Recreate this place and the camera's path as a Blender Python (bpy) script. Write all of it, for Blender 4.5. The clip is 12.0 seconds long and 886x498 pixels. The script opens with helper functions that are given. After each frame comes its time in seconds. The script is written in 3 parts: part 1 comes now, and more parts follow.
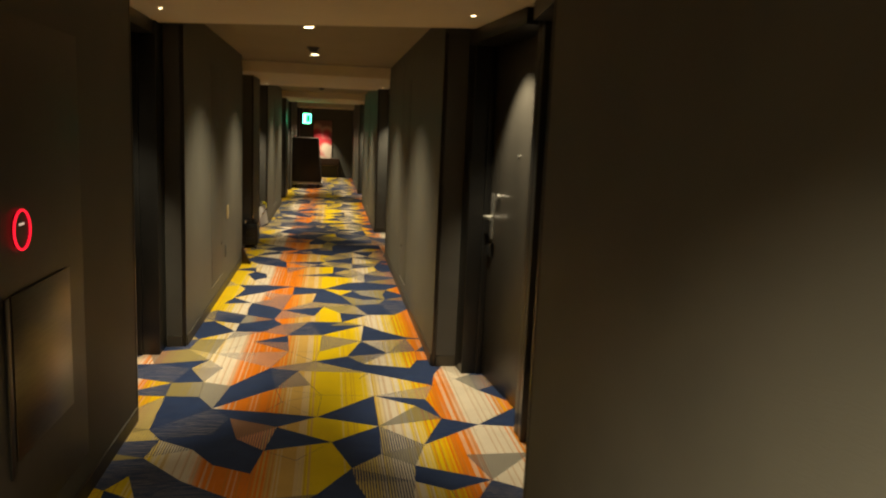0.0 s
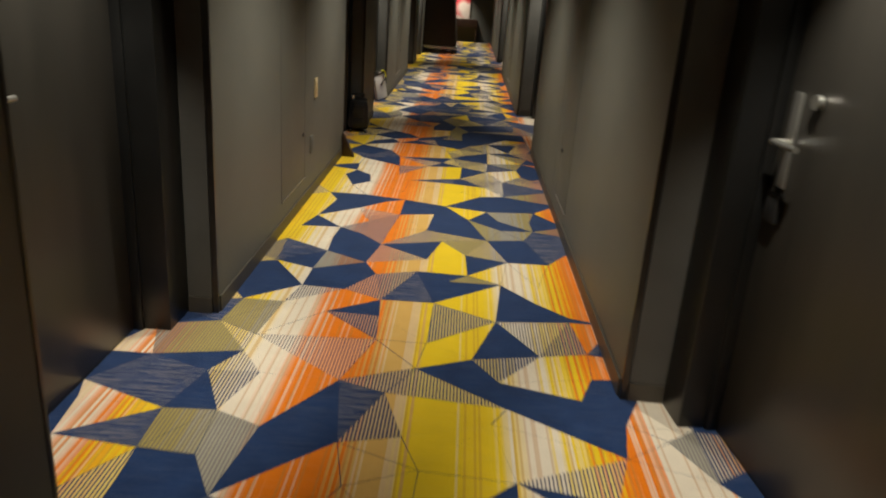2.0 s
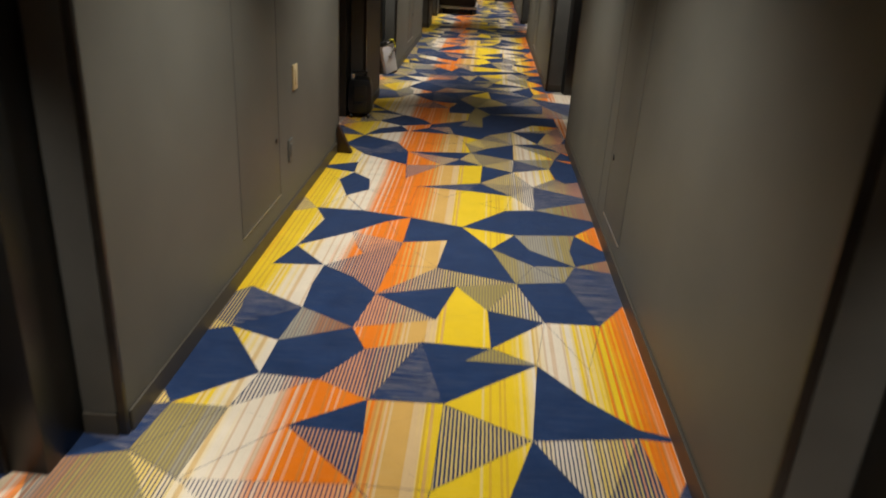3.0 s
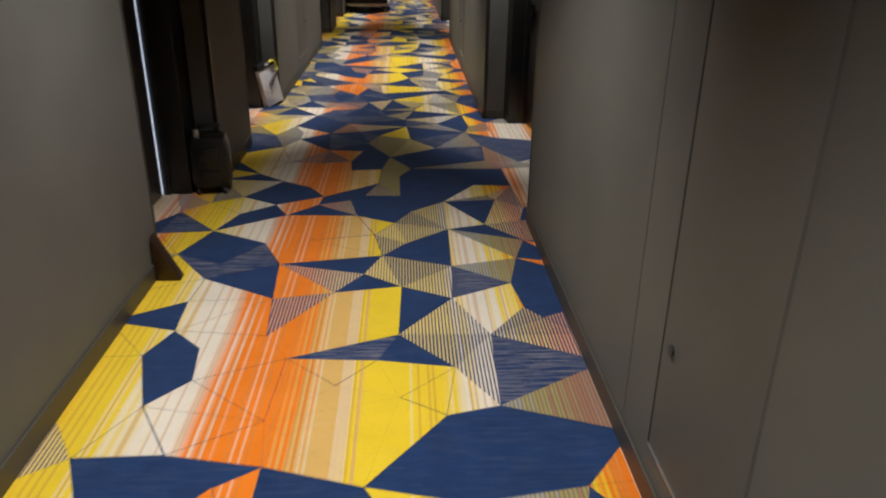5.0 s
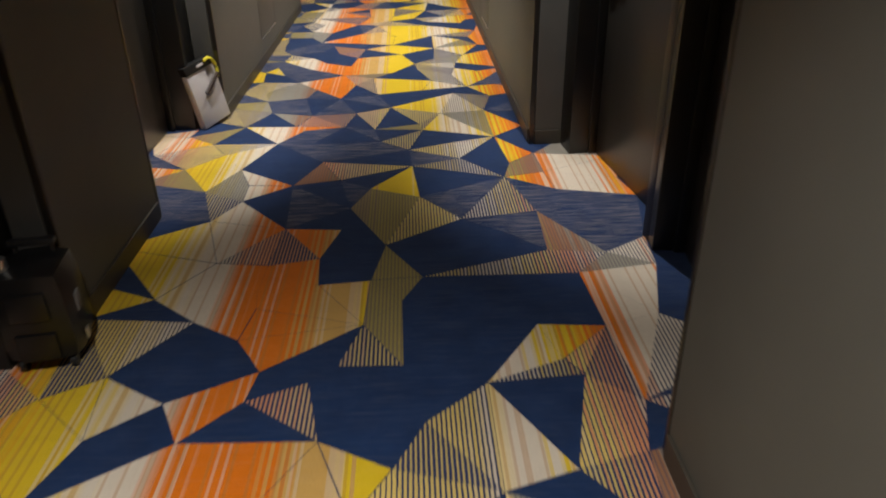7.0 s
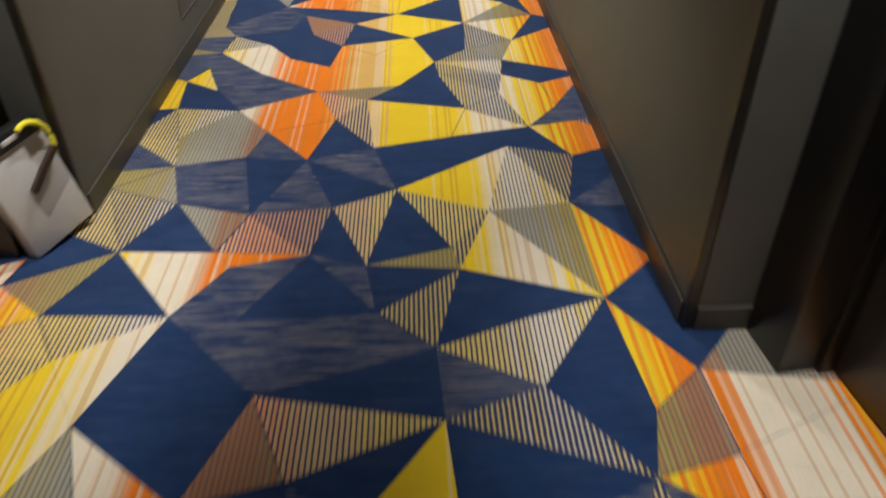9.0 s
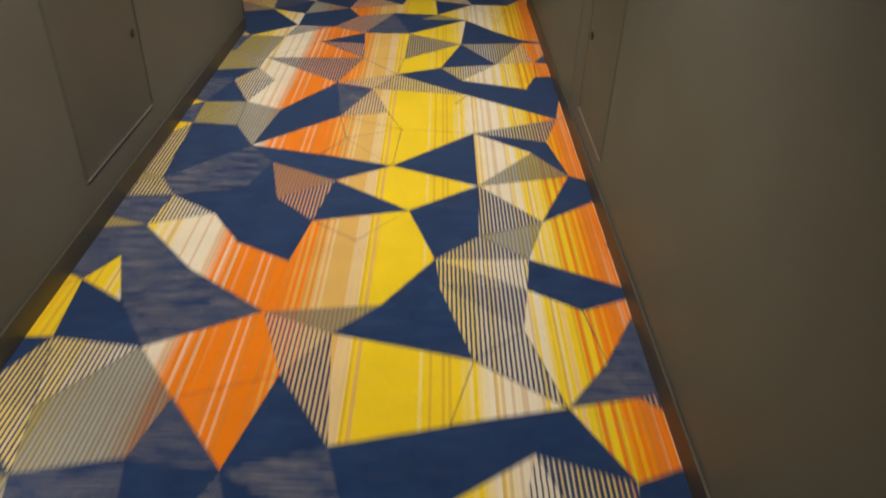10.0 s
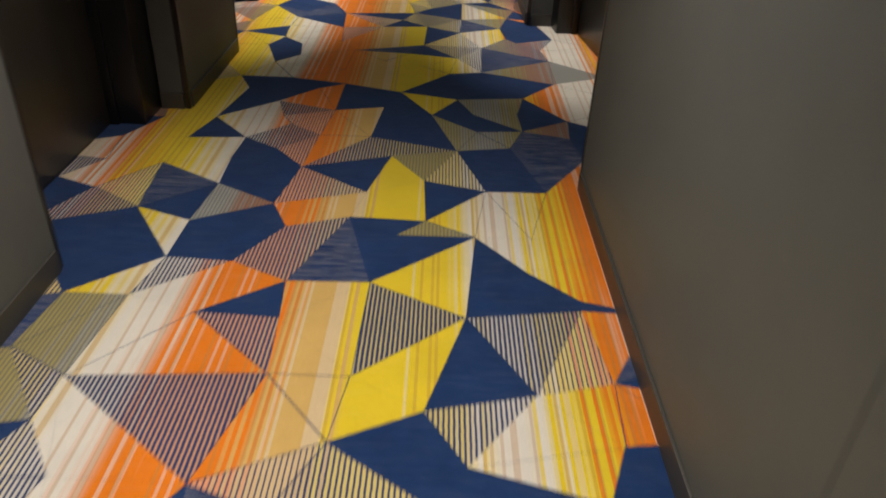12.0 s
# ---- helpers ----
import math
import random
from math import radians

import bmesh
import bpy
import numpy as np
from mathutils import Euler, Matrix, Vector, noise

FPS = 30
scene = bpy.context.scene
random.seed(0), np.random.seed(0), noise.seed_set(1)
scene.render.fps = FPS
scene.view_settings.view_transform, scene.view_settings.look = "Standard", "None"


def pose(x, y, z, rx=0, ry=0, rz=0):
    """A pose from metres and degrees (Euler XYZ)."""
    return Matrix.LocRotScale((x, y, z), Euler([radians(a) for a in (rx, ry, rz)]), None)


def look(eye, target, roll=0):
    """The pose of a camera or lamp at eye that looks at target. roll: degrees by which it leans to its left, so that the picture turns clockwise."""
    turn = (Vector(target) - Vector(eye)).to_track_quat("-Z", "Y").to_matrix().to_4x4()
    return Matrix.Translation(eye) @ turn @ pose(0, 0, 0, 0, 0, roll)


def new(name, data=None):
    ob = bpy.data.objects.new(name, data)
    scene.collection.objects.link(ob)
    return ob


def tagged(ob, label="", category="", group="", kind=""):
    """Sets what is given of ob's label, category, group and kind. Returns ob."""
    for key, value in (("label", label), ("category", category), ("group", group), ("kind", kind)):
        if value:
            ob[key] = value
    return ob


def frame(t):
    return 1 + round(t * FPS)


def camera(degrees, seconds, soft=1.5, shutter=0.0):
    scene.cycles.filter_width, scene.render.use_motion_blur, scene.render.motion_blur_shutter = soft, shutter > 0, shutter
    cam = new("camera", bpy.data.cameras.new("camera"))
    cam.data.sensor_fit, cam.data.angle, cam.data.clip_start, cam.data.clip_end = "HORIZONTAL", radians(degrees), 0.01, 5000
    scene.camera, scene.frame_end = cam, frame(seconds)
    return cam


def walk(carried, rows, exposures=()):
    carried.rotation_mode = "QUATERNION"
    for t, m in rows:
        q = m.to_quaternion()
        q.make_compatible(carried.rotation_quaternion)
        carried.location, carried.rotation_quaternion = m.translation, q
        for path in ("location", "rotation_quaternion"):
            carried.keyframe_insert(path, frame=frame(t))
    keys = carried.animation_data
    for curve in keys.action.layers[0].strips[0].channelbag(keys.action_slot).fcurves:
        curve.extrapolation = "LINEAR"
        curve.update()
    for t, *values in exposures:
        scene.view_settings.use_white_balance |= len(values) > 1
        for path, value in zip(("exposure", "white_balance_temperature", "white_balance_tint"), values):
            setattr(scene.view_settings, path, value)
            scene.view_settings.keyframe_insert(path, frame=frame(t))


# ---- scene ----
from mathutils.geometry import delaunay_2d_cdt

cam = camera(62.0, 12.0, soft=2.0, shutter=0.5)
PATH = [
    (0, (0.116, -0.035, 1.553), (0.4236, 1.9170, 1.2452), 2.50),
    (0.5, (0.146, 0.507, 1.524), (0.3532, 2.4578, 1.1345), 3.67),
    (1, (0.209, 1.066, 1.487), (0.2803, 2.9955, 0.9654), 3.97),
    (1.5, (0.184, 1.653, 1.457), (0.2568, 3.5551, 0.8426), 2.98),
    (2, (0.143, 2.257, 1.417), (0.1211, 4.1425, 0.7500), 4.15),
    (2.5, (0.100, 2.829, 1.416), (0.0654, 4.6988, 0.7077), 5.00),
    (3, (0.127, 3.409, 1.429), (0.0577, 5.2525, 0.6562), 3.33),
    (3.4, (0.116, 3.826, 1.426), (0.0367, 5.6776, 0.6730), 3.74),
    (3.5, (0.104, 3.945, 1.420), (0.0436, 5.8064, 0.6897), 3.74),
    (3.7, (0.095, 4.180, 1.425), (0.0649, 6.0697, 0.7705), 4.20),
    (5.3, (0.212, 5.884, 1.349), (0.3250, 7.6876, 0.4930), 0.54),
    (5.5, (0.204, 6.087, 1.346), (0.3217, 7.8743, 0.4567), 0.97),
    (6, (0.200, 6.655, 1.361), (0.3468, 8.4389, 0.4684), 0.65),
    (6.5, (0.230, 7.209, 1.373), (0.2887, 8.9972, 0.4798), 0.14),
    (6.7, (0.230, 7.417, 1.345), (0.2866, 9.2004, 0.4415), -0.36),
    (8.3, (0.155, 9.159, 1.296), (0.2458, 10.7725, 0.1174), -2.04),
    (8.5, (0.168, 9.395, 1.292), (0.2359, 10.9918, 0.0892), -1.99),
    (9, (0.172, 10.004, 1.283), (0.2252, 11.6077, 0.0897), -0.54),
    (9.4, (0.158, 10.471, 1.316), (0.2663, 12.0918, 0.1485), 1.08),
    (9.5, (0.205, 10.610, 1.302), (0.2740, 12.2397, 0.1445), 1.08),
    (9.7, (0.229, 10.818, 1.310), (0.2639, 12.4717, 0.1858), 1.55),
    (10, (0.229, 11.188, 1.327), (0.2635, 12.8503, 0.2162), 2.10),
    (10.5, (0.248, 11.777, 1.347), (0.2624, 13.4843, 0.3061), 1.93),
    (10.6, (0.221, 11.874, 1.347), (0.2622, 13.5885, 0.3183), 2.68),
    (11, (0.251, 12.355, 1.312), (0.2569, 14.0666, 0.2774), 2.00),
    (11.5, (0.254, 12.957, 1.296), (0.2963, 14.6656, 0.2569), 2.33),
    (12, (0.264, 13.529, 1.284), (0.2949, 15.2261, 0.2268), 2.86),
]
EXPOSURES = [(0, 0.2, 8700, 1), (1, 0.0, 7500, 3), (2.5, 0.02, 6200, 4), (3.5, 0.06, 6000, 8), (5.5, 0.06, 5600, 9), (6.5, 0.2, 6000, 10),
             (8.5, 0.08, 5800, 10), (9, 0.1, 5950, 6), (10, -0.05, 6500, 5), (11, -0.05, 5950, 9), (12, -0.02, 5700, 9)]
walk(cam, [(t, look(eye, target, roll)) for t, eye, target, roll in PATH], EXPOSURES)

# ---- world and light ----
world = bpy.data.worlds.new("world")
scene.world = world
world.use_nodes = True
world.node_tree.nodes["Background"].inputs[0].default_value = (0.010, 0.011, 0.014, 1)
world.node_tree.nodes["Background"].inputs[1].default_value = 0.3

WARM = (1.0, 0.905, 0.77)


def spot(name, x, y, z, watts, degrees, blend=0.6, size=0.03, colour=WARM, tilt=0.0, lean=0.0):
    lamp = bpy.data.lights.new(name, "SPOT")
    lamp.energy, lamp.spot_size, lamp.spot_blend = watts, radians(degrees), blend
    lamp.shadow_soft_size, lamp.color = size, colour
    ob = new(name, lamp)
    ob.matrix_world = pose(x, y, z, lean, tilt, 0)
    return ob


# ---- plan ----
WALL = {-1: 0.858, 1: 0.822}     # the corridor's two walls
DOOR_X = {-1: 1.14, 1: 1.18}    # front of the door leaves
LOW, HIGH = 2.185, 2.31
START, END = -2.0, 24.4
LEFT_RECESS = [(3.85, 5.20, 1), (8.53, 9.76, 1), (10.60, 11.95, 1), (15.39, 16.72, 1), (17.60, 18.90, 1), (22.40, 23.70, 1)]
RIGHT_RECESS = [(2.34, 4.73, 2), (9.09, 11.37, 2), (16.07, 18.40, 2)]
BAYS = [(-2.0, -1.9), (1.95, 4.78), (9.12, 11.9), (15.9, 18.9), (22.9, 24.4)]   # low ceiling stretches
EXIT_X, EXIT_Y, EXIT_Z = -0.47, 19.0, 1.79


# ---- materials ----
def material(name):
    m = bpy.data.materials.new(name)
    m.use_nodes = True
    t = m.node_tree
    return m, t, t.nodes["Principled BSDF"]


def ramp(t, fac, stops, mode="LINEAR"):
    r = t.nodes.new("ShaderNodeValToRGB")
    r.color_ramp.interpolation = mode
    while len(r.color_ramp.elements) < len(stops):
        r.color_ramp.elements.new(0.5)
    for e, (p, c) in zip(r.color_ramp.elements, stops):
        e.position, e.color = p, (*c, 1)
    t.links.new(fac, r.inputs[0])
    return r.outputs[0]


def noise_of(t, scale, detail=3.0, stretch=None, rough=0.6):
    n = t.nodes.new("ShaderNodeTexNoise")
    n.inputs["Scale"].default_value, n.inputs["Detail"].default_value = scale, detail
    n.inputs["Roughness"].default_value = rough
    c = t.nodes.new("ShaderNodeTexCoord")
    v = c.outputs["Object"]
    if stretch:
        mp = t.nodes.new("ShaderNodeMapping")
        mp.inputs["Scale"].default_value = stretch
        t.links.new(v, mp.inputs[0])
        v = mp.outputs[0]
    t.links.new(v, n.inputs["Vector"])
    return n.outputs[0]


def bump(t, shader, height, strength, distance=0.002):
    b = t.nodes.new("ShaderNodeBump")
    b.inputs["Strength"].default_value, b.inputs["Distance"].default_value = strength, distance
    t.links.new(height, b.inputs["Height"])
    t.links.new(b.outputs[0], shader.inputs["Normal"])


def mixed(name, a, b, rough, scale=6.0, grain=120.0, bumps=0.25, metal=0.0, stretch=None, spec=0.5, rough_to=None):
    """Two tones mixed by a broad noise, with a fine bump."""
    m, t, s = material(name)
    f = noise_of(t, scale, 4.0, stretch)
    t.links.new(ramp(t, f, [(0.32, a), (0.68, b)]), s.inputs["Base Color"])
    g = noise_of(t, grain, 2.0, stretch)
    if rough_to is None:
        s.inputs["Roughness"].default_value = rough
    else:
        mr = t.nodes.new("ShaderNodeMapRange")
        mr.inputs[3].default_value, mr.inputs[4].default_value = rough, rough_to
        t.links.new(f, mr.inputs[0])
        t.links.new(mr.outputs[0], s.inputs["Roughness"])
    s.inputs["Metallic"].default_value = metal
    s.inputs["Specular IOR Level"].default_value = spec
    if bumps:
        bump(t, s, g, bumps)
    return m


def glow(name, colour, strength):
    m, t, s = material(name)
    s.inputs["Base Color"].default_value = (*colour, 1)
    s.inputs["Emission Color"].default_value = (*colour, 1)
    s.inputs["Emission Strength"].default_value = strength
    return m


M_WALL = mixed("wallcovering", (0.098, 0.096, 0.084), (0.114, 0.111, 0.097), 0.55, 2.5, 260.0, 0.35, spec=0.35)
M_JAMB = mixed("jamb paint", (0.066, 0.064, 0.060), (0.080, 0.078, 0.073), 0.5, 4.0, 200.0, 0.15)
M_BASE = mixed("skirting", (0.050, 0.043, 0.034), (0.060, 0.052, 0.041), 0.5, 8.0, 90.0, 0.1)
M_DOOR = mixed("door laminate", (0.028, 0.026, 0.023), (0.037, 0.034, 0.030), 0.32, 3.0, 40.0, 0.10, stretch=(6, 6, 0.4), rough_to=0.42)
M_FRAME = mixed("door frame", (0.006, 0.006, 0.006), (0.010, 0.010, 0.010), 0.35, 5.0, 60.0, 0.05)
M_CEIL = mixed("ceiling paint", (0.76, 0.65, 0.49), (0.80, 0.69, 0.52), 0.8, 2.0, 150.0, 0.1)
# same ceiling, with the shade of its raised stretches put into the colour
M_CEIL_HIGH_SHADED = mixed("shaded raised ceiling paint", (0.27, 0.225, 0.16), (0.30, 0.25, 0.18), 0.8, 2.0, 150.0, 0.1)
M_STEEL = mixed("satin steel", (0.55, 0.54, 0.52), (0.66, 0.65, 0.62), 0.30, 12.0, 90.0, 0.03, metal=0.9)
M_BLACK = mixed("black plastic", (0.012, 0.012, 0.013), (0.02, 0.02, 0.021), 0.32, 9.0, 200.0, 0.1)
M_LAMP = glow("lamp lens", (1.0, 0.85, 0.62), 14.0)


# ---- carpet yarns ----
NAVY_A, NAVY_B = (0.008, 0.026, 0.092), (0.014, 0.040, 0.130)
CREAM, YELLOW, ORANGE, TAN = (0.76, 0.67, 0.55), (0.80, 0.56, 0.012), (0.79, 0.195, 0.002), (0.66, 0.40, 0.11)
WARP = [(-1.25, TAN), (-1.06, CREAM), (-0.97, ORANGE), (-0.86, YELLOW), (-0.72, YELLOW), (-0.62, CREAM), (-0.48, CREAM), (-0.40, ORANGE),
        (-0.20, ORANGE), (-0.11, TAN), (0.0, TAN), (0.06, YELLOW), (0.34, YELLOW), (0.42, CREAM), (0.52, CREAM), (0.60, YELLOW),
        (0.66, YELLOW), (0.72, ORANGE), (0.83, ORANGE), (0.90, CREAM), (1.07, CREAM), (1.13, ORANGE), (1.25, YELLOW)]


def math_node(t, op, a, b=None, c=None):
    n = t.nodes.new("ShaderNodeMath")
    n.operation = op
    for k, v in enumerate((a, b, c)):
        if v is None:
            continue
        if isinstance(v, (int, float)):
            n.inputs[k].default_value = v
        else:
            t.links.new(v, n.inputs[k])
    return n.outputs[0]


def mix_colour(t, fac, a, b):
    n = t.nodes.new("ShaderNodeMix")
    n.data_type = "RGBA"
    for socket, v in ((n.inputs[0], fac), (n.inputs[6], a), (n.inputs[7], b)):
        if isinstance(v, (int, float)):
            socket.default_value = v
        elif isinstance(v, tuple):
            socket.default_value = (*v, 1)
        else:
            t.links.new(v, socket)
    return n.outputs[2]


def yarn(name, kind):
    """Cut pile carpet; kind: navy, warp, rib, grey or slub."""
    m, t, s = material(name)
    c = t.nodes.new("ShaderNodeTexCoord")
    sp = t.nodes.new("ShaderNodeSeparateXYZ")
    t.links.new(c.outputs["Object"], sp.inputs[0])
    x, y = sp.outputs[0], sp.outputs[1]
    navy = ramp(t, noise_of(t, 9.0, 5.0), [(0.3, NAVY_A), (0.7, NAVY_B)])
    # each thread of the warp takes its colour from a place a little aside
    thread = math_node(t, "FLOOR", math_node(t, "MULTIPLY", x, 95.0))
    w = t.nodes.new("ShaderNodeTexWhiteNoise")
    w.noise_dimensions = "1D"
    t.links.new(thread, w.inputs["W"])
    aside = math_node(t, "MULTIPLY", math_node(t, "SUBTRACT", w.outputs[0], 0.5), 0.12)
    drift = math_node(t, "MULTIPLY", math_node(t, "SUBTRACT", noise_of(t, 1.1, 1.0), 0.5), 0.10)
    place = math_node(t, "ADD", math_node(t, "ADD", x, aside), drift)
    warp = ramp(t, math_node(t, "MULTIPLY_ADD", place, 0.4, 0.5), [(0.5 + 0.4 * p, q) for p, q in WARP])
    # ribs along the corridor, slubs across it
    rib = math_node(t, "FRACT", math_node(t, "ADD", math_node(t, "MULTIPLY", x, 78.0), math_node(t, "MULTIPLY", noise_of(t, 40.0, 1.0), 0.25)))
    slub = noise_of(t, 1.0, 3.0, (5.0, 150.0, 1.0), 0.7)
    if kind == "navy":
        faded = math_node(t, "MULTIPLY", math_node(t, "GREATER_THAN", slub, 0.56), 0.22)
        colour = mix_colour(t, faded, navy, (0.10, 0.11, 0.16))
    elif kind == "warp":
        second = t.nodes.new("ShaderNodeTexWhiteNoise")
        second.noise_dimensions = "1D"
        t.links.new(math_node(t, "ADD", math_node(t, "FLOOR", math_node(t, "MULTIPLY", x, 120.0)), 0.37), second.inputs["W"])
        pale = math_node(t, "MULTIPLY", math_node(t, "GREATER_THAN", second.outputs[0], 0.90), 0.34)
        deep = math_node(t, "MULTIPLY", math_node(t, "LESS_THAN", second.outputs[0], 0.17), 0.40)
        colour = mix_colour(t, deep, mix_colour(t, pale, warp, CREAM), (0.48, 0.22, 0.05))
        colour = mix_colour(t, math_node(t, "MULTIPLY", math_node(t, "GREATER_THAN", slub, 0.58), 0.05), colour, CREAM)
    elif kind == "rib":
        light = mix_colour(t, 0.30, warp, (0.74, 0.64, 0.51))
        geo = t.nodes.new("ShaderNodeNewGeometry")
        edge = math_node(t, "MULTIPLY_ADD", geo.outputs["Random Per Island"], 0.33, 0.27)
        dark = mix_colour(t, 0.12, navy, (0.20, 0.12, 0.14))
        light = mix_colour(t, math_node(t, "MULTIPLY", geo.outputs["Random Per Island"], 0.45), light, (0.22, 0.19, 0.15))
        colour = mix_colour(t, math_node(t, "GREATER_THAN", rib, edge), dark, light)
    elif kind == "grey":
        dull = mix_colour(t, 0.68, warp, (0.15, 0.15, 0.125))
        colour = mix_colour(t, math_node(t, "MULTIPLY", math_node(t, "GREATER_THAN", rib, 0.62), 0.6), dull, (0.10, 0.10, 0.12))
    else:
        colour = mix_colour(t, math_node(t, "MULTIPLY", math_node(t, "GREATER_THAN", slub, 0.52), 0.8), navy, (0.17, 0.16, 0.19))
    # pile and tread wear
    pile = noise_of(t, 420.0, 2.0)
    wear = ramp(t, noise_of(t, 5.0, 4.0), [(0.25, (0.86, 0.86, 0.86)), (0.75, (1.0, 1.0, 1.0))])
    fleck = ramp(t, pile, [(0.3, (0.82, 0.82, 0.82)), (0.7, (1.0, 1.0, 1.0))])
    for f in (wear, fleck):
        n = t.nodes.new("ShaderNodeMix")
        n.data_type, n.blend_type = "RGBA", "MULTIPLY"
        n.inputs[0].default_value = 1.0
        t.links.new(colour, n.inputs[6])
        t.links.new(f, n.inputs[7])
        colour = n.outputs[2]
    t.links.new(colour, s.inputs["Base Color"])
    s.inputs["Roughness"].default_value = 0.95
    s.inputs["Specular IOR Level"].default_value = 0.12
    s.inputs["Sheen Weight"].default_value = 0.12
    bump(t, s, pile, 0.5, 0.003)
    return m


M_NAVY, M_WARP, M_RIB, M_GREY, M_SLUB = (yarn("carpet " + k, k) for k in ("navy", "warp", "rib", "grey", "slub"))


# ---- building helpers ----
def box(bm, x0, x1, y0, y1, z0, z1, bevel=0.0):
    m = Matrix.LocRotScale(((x0 + x1) / 2, (y0 + y1) / 2, (z0 + z1) / 2), None, (abs(x1 - x0), abs(y1 - y0), abs(z1 - z0)))
    made = bmesh.ops.create_cube(bm, size=1.0, matrix=m)["verts"]
    if bevel:
        edges = {e for v in made for e in v.link_edges}
        bmesh.ops.bevel(bm, geom=list(edges), offset=bevel, segments=2, profile=0.6, affect="EDGES")
    return made


def cyl(bm, p, q, r, n=20, r2=None):
    p, q = Vector(p), Vector(q)
    d = q - p
    m = Matrix.Translation((p + q) / 2) @ d.to_track_quat("Z", "Y").to_matrix().to_4x4()
    bmesh.ops.create_cone(bm, cap_ends=True, segments=n, radius1=r, radius2=r if r2 is None else r2, depth=d.length, matrix=m)


def mesh(name, bm, mat, smooth=False):
    d = bpy.data.meshes.new(name)
    bm.to_mesh(d)
    bm.free()
    for m in (mat if isinstance(mat, (list, tuple)) else [mat]):
        d.materials.append(m)
    if smooth:
        d.shade_smooth()
        d.set_sharp_from_angle(angle=radians(35))
    return new(name, d)


def part(name, bm, mat, parent, label="", smooth=True):
    ob = mesh(name, bm, mat, smooth)
    ob.parent = parent
    ob.matrix_parent_inverse = Matrix.Identity(4)
    return tagged(ob, label)


def thing(name, x, y, z, label, category, group="", turn=0.0):
    ob = new(name)
    ob.empty_display_size = 0.1
    ob.matrix_world = pose(x, y, z, 0, 0, turn)
    return tagged(ob, label, category, group)


def slab(name, x0, x1, y0, y1, z0, z1, mat, label, category, bevel=0.003):
    bm = bmesh.new()
    box(bm, x0, x1, y0, y1, z0, z1, bevel)
    return tagged(mesh(name, bm, mat), label, category, kind="structure")


# ---- shell ----
def piers(recesses):
    y = START
    out = []
    for a, b, _ in recesses:
        out.append((y, a))
        y = b
    out.append((y, END))
    return out


for side, word, recesses in ((-1, "left", LEFT_RECESS), (1, "right", RIGHT_RECESS)):
    for i, (a, b) in enumerate(piers(recesses)):
        x0, x1 = sorted((side * WALL[side], side * 1.4))
        slab(f"wall_{word}_{i + 1}", x0, x1, a, b, 0, 2.6, M_WALL, "taupe textured wallcovering on a corridor wall", "wall", 0.004)
        bm = bmesh.new()
        box(bm, side * (WALL[side] - 0.009), side * (WALL[side] - 0.0005), a + 0.012, b - 0.012, 0.0, 0.075, 0.002)
        tagged(mesh("baseboard", bm, M_BASE), "low dark taupe skirting board along the wall", "baseboard", kind="structure")
    for i, (a, b, n) in enumerate(recesses):
        x0, x1 = sorted((side * 1.36, side * 1.5))
        slab(f"wall_{word}_back_{i + 1}", x0, x1, a, b, 0, 2.6, M_FRAME, "black panelled back of a door recess", "wall")

slab("wall_end", -1.4, 1.4, END, END + 0.2, 0, 2.6, M_WALL, "dark taupe wall closing the corridor's far end", "wall")
slab("wall_start", -1.4, 1.4, START - 0.2, START, 0, 2.6, M_WALL, "taupe wall behind the start of the walk", "wall")

bm = bmesh.new()
for k, (a, b) in enumerate(BAYS):
    made = box(bm, -1.4, 1.4, a, b, LOW, 2.7)
    if k == 1:        # the first lowered stretch ends askew, from door corner to door corner
        for v in made:
            if v.co.y > b - 0.01:
                v.co.y -= 0.34 * v.co.x
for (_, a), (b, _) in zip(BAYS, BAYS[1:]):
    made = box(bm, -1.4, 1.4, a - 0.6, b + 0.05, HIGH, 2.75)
    # raised stretches take the colour darkened for shade
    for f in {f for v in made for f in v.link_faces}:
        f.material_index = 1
tagged(mesh("ceiling", bm, [M_CEIL, M_CEIL_HIGH_SHADED]), "warm beige painted ceiling with lowered stretches over the doors", "ceiling", kind="structure")



# ---- doors ----
M_GAP = glow("light in the door gap", (0.92, 0.94, 1.0), 0.75)
M_BRASS = mixed("brushed plate", (0.46, 0.36, 0.20), (0.56, 0.45, 0.26), 0.45, 14.0, 80.0, 0.05, spec=0.5)
M_TRIM = mixed("dark metal edge", (0.035, 0.030, 0.026), (0.05, 0.044, 0.038), 0.28, 20.0, 60.0, 0.03, metal=0.6)


